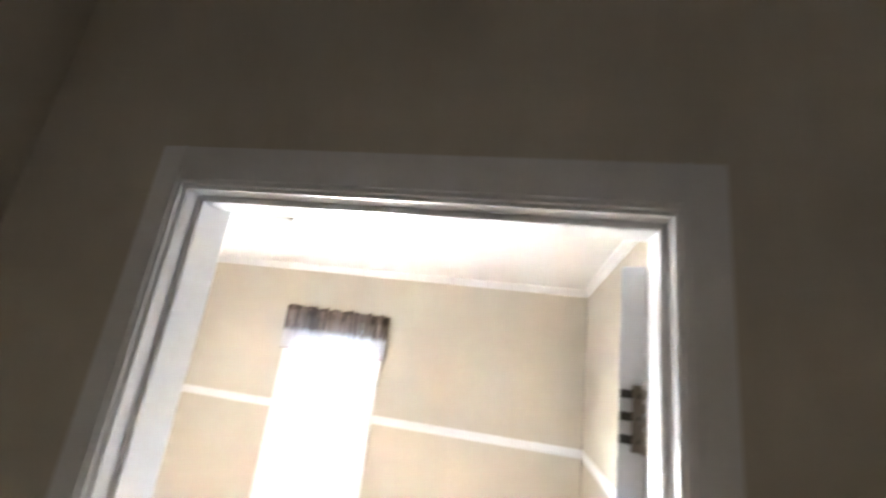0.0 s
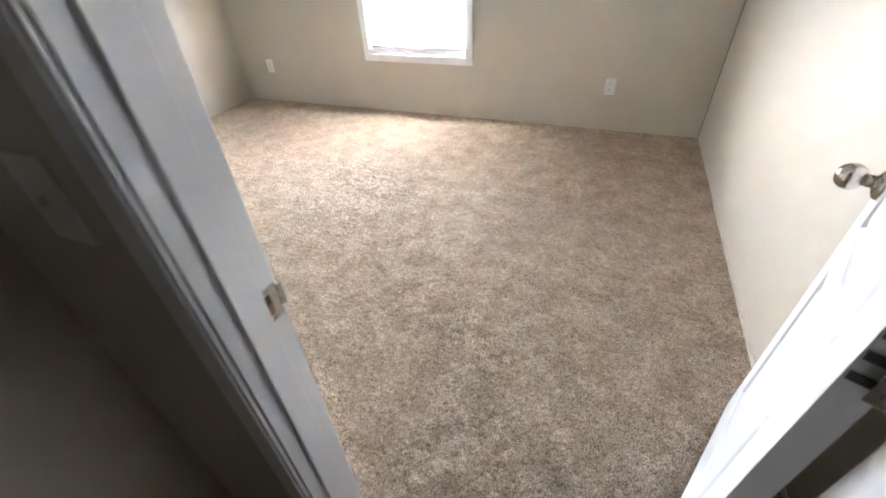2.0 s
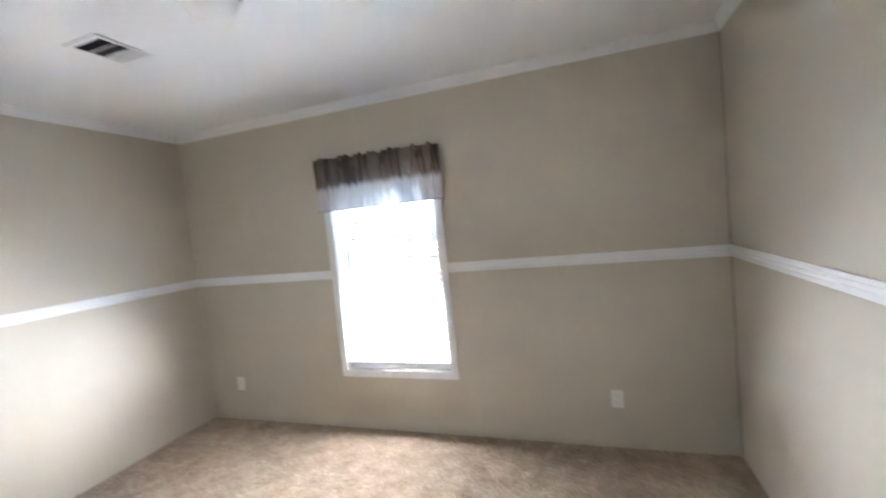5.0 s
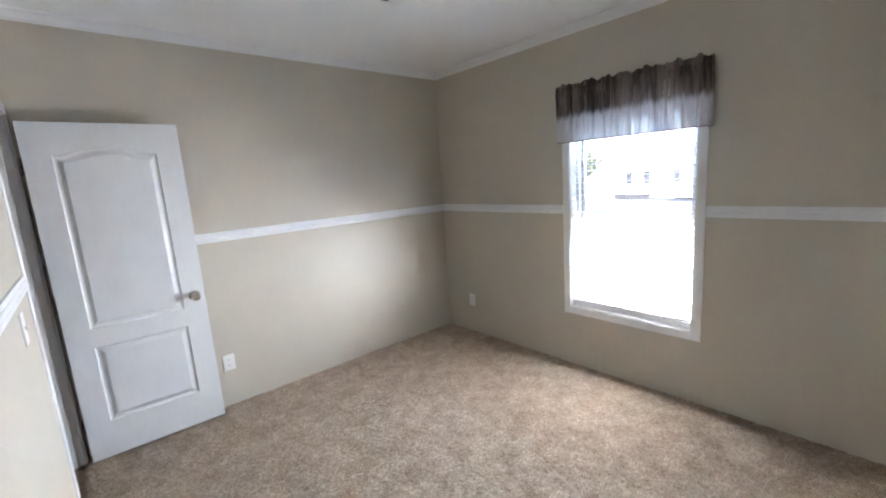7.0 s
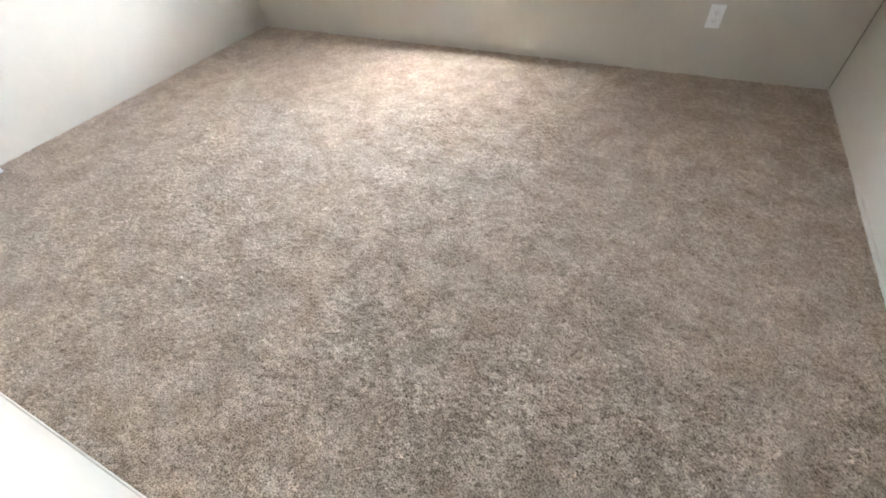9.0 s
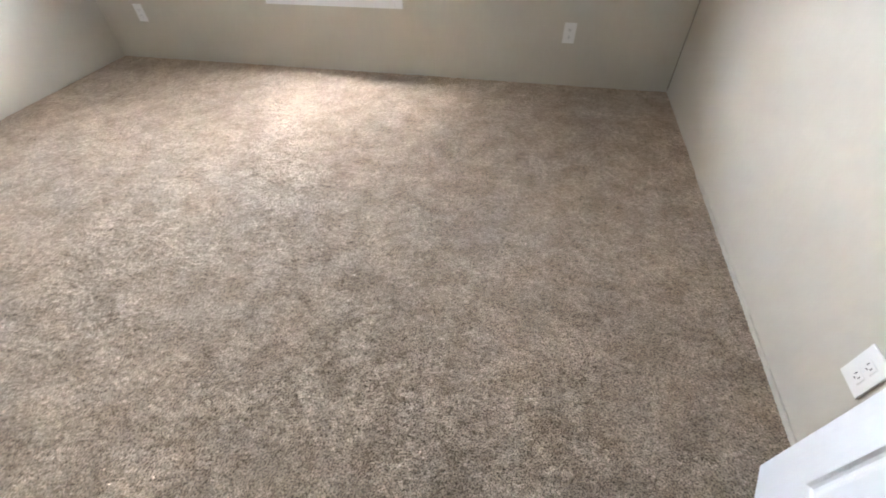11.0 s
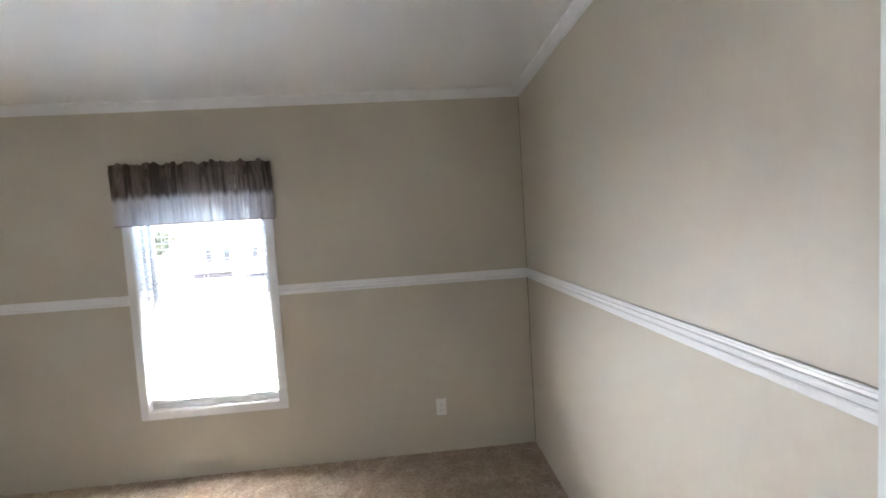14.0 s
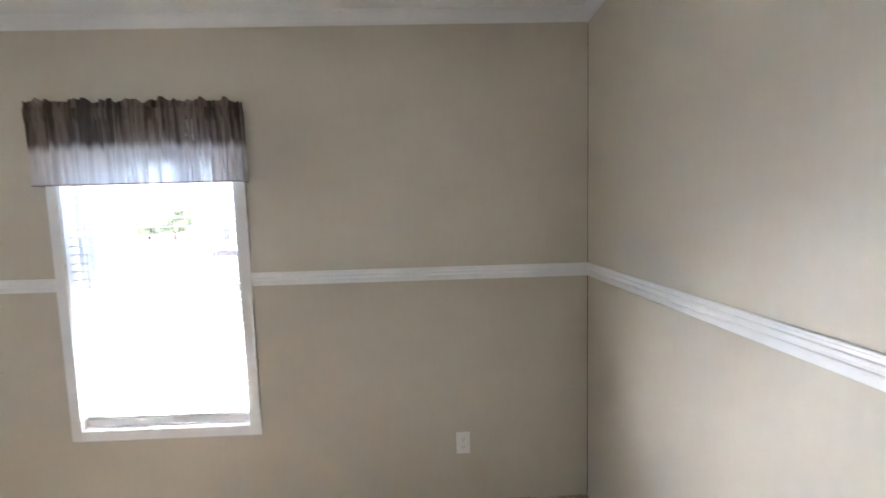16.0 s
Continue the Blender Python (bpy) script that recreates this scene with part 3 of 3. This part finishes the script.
# ---- blind with open slats ----
blind = thing("window_blind", "white two-inch horizontal blind, slats open, in the window", "blind")
bx0, bx1, by = WX0 + L + 0.008, WX1 - L - 0.008, YF + 0.034
part("headrail", boxes((bx0, bx1, by - 0.026, by + 0.026, WZ1 - L - 0.050, WZ1 - L - 0.002), bevel=0.003), SLAT, blind)
slat_bm = bmesh.new()
rows = []
for k in range(5):
    s = k / 4 - 0.5
    rows.append((0.048 * s, 0.0035 * (1 - (2 * s) ** 2)))
verts = [[[slat_bm.verts.new((x, y, z + dz)) for dz in (0, 0.0026)] for y, z in rows] for x in (bx0, bx1)]
for k in range(4):
    for d in (0, 1):
        slat_bm.faces.new((verts[0][k][d], verts[1][k][d], verts[1][k + 1][d], verts[0][k + 1][d]))
for k in (0, 4):
    slat_bm.faces.new((verts[0][k][0], verts[1][k][0], verts[1][k][1], verts[0][k][1]))
for e in (0, 1):
    for k in range(4):
        slat_bm.faces.new((verts[e][k][0], verts[e][k + 1][0], verts[e][k + 1][1], verts[e][k][1]))
bmesh.ops.recalc_face_normals(slat_bm, faces=slat_bm.faces)
first_slat = part("slat", slat_bm, SLAT, blind)
first_slat.location = (0, by, 0.548)
slat_z = [0.548 + 0.042 * k for k in range(1, 30)] + [0.519, 0.524]
for z in slat_z:
    s = new("slat", first_slat.data)
    s.parent = blind
    s.location = (0, by, z)
    s.rotation_euler = (radians(random.uniform(-1.5, 1.5)), radians(random.uniform(-0.12, 0.12)), 0)
part("bottom_rail", boxes((bx0, bx1, by - 0.025, by + 0.025, 0.476, 0.514), bevel=0.003), RAILVINYL, blind)
for x in (bx0 + 0.13, (bx0 + bx1) / 2, bx1 - 0.13):
    for y in (by - 0.024, by + 0.024):
        part("ladder_cord", boxes((x - 0.0007, x + 0.0007, y - 0.0007, y + 0.0007, 0.49, WZ1 - 0.05)), SLAT, blind)
wand = lathe([(0.004, 0.0), (0.0045, 0.02), (0.0035, 0.03), (0.0032, 0.70), (0.002, 0.71)], 8)
bmesh.ops.rotate(wand, verts=wand.verts, matrix=Matrix.Rotation(radians(0.6), 3, "Y"))
bmesh.ops.translate(wand, verts=wand.verts, vec=(WX0 + 0.098, by - 0.034, 1.075))
part("wand", wand, CORD, blind, "grey tilt wand")

# ---- valance ----
valance = thing("valance", "brown crinkled sheer valance with ivory border over the window", "valance")
vx0, vx1, vy = -1.314, -0.376, YF - 0.082
rod = lathe([(0.008, vx0 + 0.01), (0.008, vx1 - 0.01)], 12)
bmesh.ops.rotate(rod, verts=rod.verts, matrix=Matrix.Rotation(radians(90), 3, "Y"))
bmesh.ops.translate(rod, verts=rod.verts, vec=(0, vy + 0.006, 2.006))
part("curtain_rod", rod, BRONZE, valance, "thin dark curtain rod", True)
for x in (vx0 + 0.012, vx1 - 0.012):
    part("rod_bracket", boxes((x - 0.006, x + 0.006, vy, YF, 1.994, 2.018), bevel=0.001), BRONZE, valance)


def valance_cloth(heights, proud=0.0):
    """One gathered sheet from bracket to bracket, with a ruffled heading, a rod pocket and a straight hem."""
    rng = random.Random(5)
    bm = bmesh.new()
    ret = 0.075
    length = (vx1 - vx0) + 2 * ret
    nu = 520
    folds = []
    u = 0.0
    while u < length + 0.05:
        folds.append((u, rng.uniform(0.004, 0.012), rng.uniform(0.010, 0.026), rng.uniform(-0.010, 0.010), rng.uniform(0.4, 1.0)))
        u += rng.uniform(0.016, 0.042)
    cols = []
    for k in range(nu + 1):
        u = length * k / nu
        if u < ret:
            x, y, ox, oy = vx0, YF - 0.004 - (YF - 0.004 - vy) * (u / ret), -1, 0
        elif u > length - ret:
            x, y, ox, oy = vx1, vy + (YF - 0.004 - vy) * ((u - length + ret) / ret), 1, 0
        else:
            x, y, ox, oy = vx0 + u - ret, vy, 0, -1
        col = []
        for z in heights:
            d = 0.0
            below = max(0.0, 2.0 - z)
            for fu, width, amp, drift, keep in folds:
                c = fu + drift * below / 0.3
                s = (u - c) / width
                if abs(s) < 4:
                    fade = 1 - (1 - keep) * min(1, below / 0.3)
                    d += amp * fade * math.exp(-s * s)
            if 1.985 < z < 2.034:
                d = 0.010 + 0.35 * d
            elif z >= 2.034:
                lift = (z - 2.034) / 0.032
                d = d * 0.8 + 0.004 * math.sin(u * 90 + 3 * math.sin(u * 31)) * lift
            wave = 0.0
            if z >= 2.034:
                wave = (0.008 * math.sin(u * 47 + 1.3 * math.sin(u * 13)) + 0.006 * math.sin(u * 111)) * (z - 2.034) / 0.032
            sag = -0.006 - 0.014 * max(0.0, min(1.0, (x - vx0) / (vx1 - vx0))) * max(0.0, (z - 1.72) / 0.34)
            col.append(bm.verts.new((x + ox * d * 0.6, y + oy * (d + proud), z + wave + sag)))
        cols.append(col)
    for a, b in zip(cols, cols[1:]):
        for k in range(len(heights) - 1):
            bm.faces.new((a[k], b[k], b[k + 1], a[k + 1]))
    return bm


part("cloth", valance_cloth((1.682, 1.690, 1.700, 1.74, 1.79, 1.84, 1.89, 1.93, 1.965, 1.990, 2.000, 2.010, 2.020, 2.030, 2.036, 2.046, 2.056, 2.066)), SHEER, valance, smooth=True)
part("hem", valance_cloth((1.681, 1.687), 0.0015), HEM, valance, "narrow brown stitched hem", True)
back = bmesh.new()
for a, b in ((2.064, 2.036), (2.036, 1.986)):
    strip = []
    for k in range(241):
        u = k / 240
        x = vx0 + (vx1 - vx0) * u
        d = 0.006 + 0.004 * math.sin(u * 96 + 2 * math.sin(u * 23))
        strip.append([back.verts.new((x, vy + 0.012 + d, z - 0.008 - 0.014 * u + (0.007 * math.sin(u * 53 + 1) if z > 2.05 else 0))) for z in (a, b)])
    for p, q in zip(strip, strip[1:]):
        back.faces.new((p[0], q[0], q[1], p[1]))
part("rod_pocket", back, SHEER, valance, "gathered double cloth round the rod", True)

# ---- ceiling lamp and vent ----
LX, LY = -0.727, 2.83
lz = ceil_z(LY)
lamp = thing("ceiling_lamp", "small flush ceiling lamp, opal glass dome, bronze rim, unlit", "ceiling lamp", Matrix.Translation((LX, LY, lz)))
part("canopy", lathe([(0.084, 0.0), (0.084, -0.008), (0.070, -0.012)], 40), BRONZE, lamp, smooth=True)
part("rim", lathe([(0.080, -0.003), (0.104, -0.004), (0.110, -0.009), (0.110, -0.036), (0.104, -0.041), (0.096, -0.042)], 40), BRONZE, lamp, "antique bronze rim", True)
dome = [(0.103 * math.cos(a), -0.038 - 0.084 * math.sin(a)) for a in [radians(6 * k) for k in range(15)]] + [(0.003, -0.1222)]
part("dome", lathe(dome, 40), OPAL, lamp, "white opal glass dome", True)

VX, VY = -1.503, 2.990
vent = thing("ceiling_vent", "white metal ceiling air register with dark louvres", "air vent", Matrix.Translation((VX, VY, ceil_z(VY))))
vl, vw = 0.130, 0.110
part("frame", boxes((-vw, vw, -vl, -vl + 0.028, -0.007, -0.001), (-vw, vw, vl - 0.028, vl, -0.007, -0.001), (-vw, -vw + 0.022, -vl + 0.028, vl - 0.028, -0.007, -0.001), (vw - 0.022, vw, -vl + 0.028, vl - 0.028, -0.007, -0.001), (-vw + 0.022, vw - 0.022, -0.036, -0.029, -0.007, -0.001), (-vw + 0.022, vw - 0.022, 0.029, 0.036, -0.007, -0.001), bevel=0.001), PLATE, vent)
part("backing", boxes((-vw + 0.02, vw - 0.02, -vl + 0.026, vl - 0.026, -0.0012, -0.0004)), VENTDARK, vent, "dark duct behind the louvres")
for y0, y1, mat in ((-vl + 0.028, -0.036, VENTDARK), (-0.029, 0.029, VENTDARK), (0.036, vl - 0.028, PLATE)):
    for k in range(13):
        x = -vw + 0.026 + k * 0.0127
        wide = 0.0095 if mat is PLATE else 0.0018
        part("louvre", boxes((x, x + wide, y0, y1, -0.0048, -0.0016)), mat, vent)


# ---- wall plates ----
def plate(name, label, category, m, kind_of, w=0.070, h=0.114):
    """A cover plate on a wall, facing local -y, with its outlets, toggles or paddles."""
    p = thing(name, label, category, m)
    part("cover", boxes((-w / 2, w / 2, -0.006, 0.0, -h / 2, h / 2), bevel=0.0025), PLATE, p)
    if kind_of == "outlet":
        for dz in (-0.0195, 0.0195):
            f = part("socket_face", boxes((-0.016, 0.016, -0.0075, -0.0055, dz - 0.0135, dz + 0.0135), bevel=0.0015), PLATE, p)
            part("slot", boxes((-0.0075, -0.0055, -0.0078, -0.0072, dz - 0.003, dz + 0.006), (0.0055, 0.0075, -0.0078, -0.0072, dz - 0.003, dz + 0.006), (-0.002, 0.002, -0.0078, -0.0072, dz - 0.010, dz - 0.006)), SLOT, f)
    elif kind_of == "switch":
        part("toggle", boxes((-0.0045, 0.0045, -0.016, -0.005, -0.004, 0.010), bevel=0.001), PLATE, p)
    part("screw", boxes((-0.002, 0.002, -0.0066, -0.0058, -0.002, 0.002)), TRIM, p)
    return p


def on_wall(x, y, z, turn):
    return Matrix.Translation((x, y, z)) @ Matrix.Rotation(radians(turn), 4, "Z")


G = "white wall outlets"
tagged(plate("wall_outlet", "white duplex outlet low on the window wall", "outlet", on_wall(0.638, YF, 0.316, 0), "outlet"), group=G)
tagged(plate("wall_outlet", "white duplex outlet low beside the far corner", "outlet", on_wall(-2.352, YF, 0.316, 0), "outlet"), group=G)
tagged(plate("wall_outlet", "white duplex outlet beside the closet door", "outlet", on_wall(XL, 2.182, 0.316, 90), "outlet", 0.076), group=G)
tagged(plate("wall_outlet", "white duplex outlet behind the open entry door", "outlet", on_wall(XR, 2.158, 0.316, -90), "outlet", 0.076), group=G)
tagged(plate("wall_outlet", "white duplex outlet on the doorway wall", "outlet", on_wall(-0.93, YN, 0.37, 180), "outlet"), group=G)
plate("light_switch", "white toggle switch plate beside the closet doorway", "light switch", on_wall(-1.56, YN, 1.085, 180), "switch")
plate("light_switch", "white switch plate on the dark hall wall", "light switch", on_wall(0.062, YH, 1.066, 0), "switch")

# ---- outside ----
gr = bmesh.new()
bmesh.ops.create_grid(gr, x_segments=1, y_segments=1, size=900)
bmesh.ops.translate(gr, verts=gr.verts, vec=(0, 0, -0.8))
structure("ground", gr, GROUND, "pale sunlit gravel lot outside the window", "ground")

house = thing("house", "long pale one-storey house across the lot with dark skirting", "house", Matrix.Translation((-8.0, 28.0, -0.8)))
part("wall", boxes((-5.4, 9.0, 0.0, 6.0, 0.42, 2.2)), SIDING, house)
part("skirting", boxes((-5.3, 8.9, 0.60, 5.9, 0.0, 0.42)), SKIRT, house, "dark shaded skirting")
rb = bmesh.new()
rv = [rb.verts.new(p) for p in ((-5.7, -0.4, 2.2), (9.3, -0.4, 2.2), (9.3, 6.4, 2.2), (-5.7, 6.4, 2.2), (-5.7, 3.0, 3.1), (9.3, 3.0, 3.1))]
for f in ((0, 1, 5, 4), (2, 3, 4, 5), (0, 4, 3), (1, 2, 5), (3, 2, 1, 0)):
    rb.faces.new([rv[k] for k in f])
part("roof", rb, ROOFING, house)
for x in (-4.0, -2.9, -1.2, 0.6, 1.2, 3.4, 6.0):
    wnd = part("window", boxes((x - 0.28, x + 0.28, -0.03, 0.02, 0.95, 1.85)), POST, house)
    part("pane", boxes((x - 0.20, x + 0.20, -0.04, -0.028, 1.02, 1.78)), PANE_FAR, wnd)
part("porch_deck", boxes((-2.0, 3.0, -1.6, 0.0, 0.30, 0.42)), POST, house)


def tree(x, y, h, r, seed, label):
    rng = random.Random(seed)
    t = thing("tree", label, "tree", Matrix.Translation((x, y, -0.8)))
    part("trunk", lathe([(0.22, 0), (0.16, h * 0.3), (0.10, h * 0.6), (0.03, h * 0.85)], 9), BARK, t, smooth=True)
    bm = bmesh.new()
    for _ in range(900):
        a, q, e = rng.uniform(0, 2 * math.pi), rng.random() ** 0.5, rng.uniform(-1, 1)
        lump = 0.75 + 0.25 * math.sin(3 * a + seed) * math.cos(4 * e + seed)
        px, py, pz = r * lump * q * math.cos(a) * math.sqrt(1 - 0.8 * e * e), r * lump * q * math.sin(a) * math.sqrt(1 - 0.8 * e * e), h * 0.62 + e * h * 0.38
        s = rng.uniform(0.12, 0.30)
        m = Matrix.LocRotScale((px, py, pz), Euler((rng.uniform(0, 6), rng.uniform(0, 6), 0)), (s, s, s))
        quad = [bm.verts.new(m @ Vector(p)) for p in ((-1, -0.6, 0), (1, -0.6, 0.2), (0.8, 0.6, 0), (-0.9, 0.5, 0.2))]
        bm.faces.new(quad)
    part("crown", bm, LEAF, t)


tree(-31.5, 55.0, 4.3, 3.3, 3, "small grey-green tree far across the lot")
tree(-36.0, 57.0, 2.4, 2.2, 8, "low grey-green bush far across the lot")
tree(-26.5, 60.0, 2.1, 2.4, 11, "low grey-green bush beside the far house")
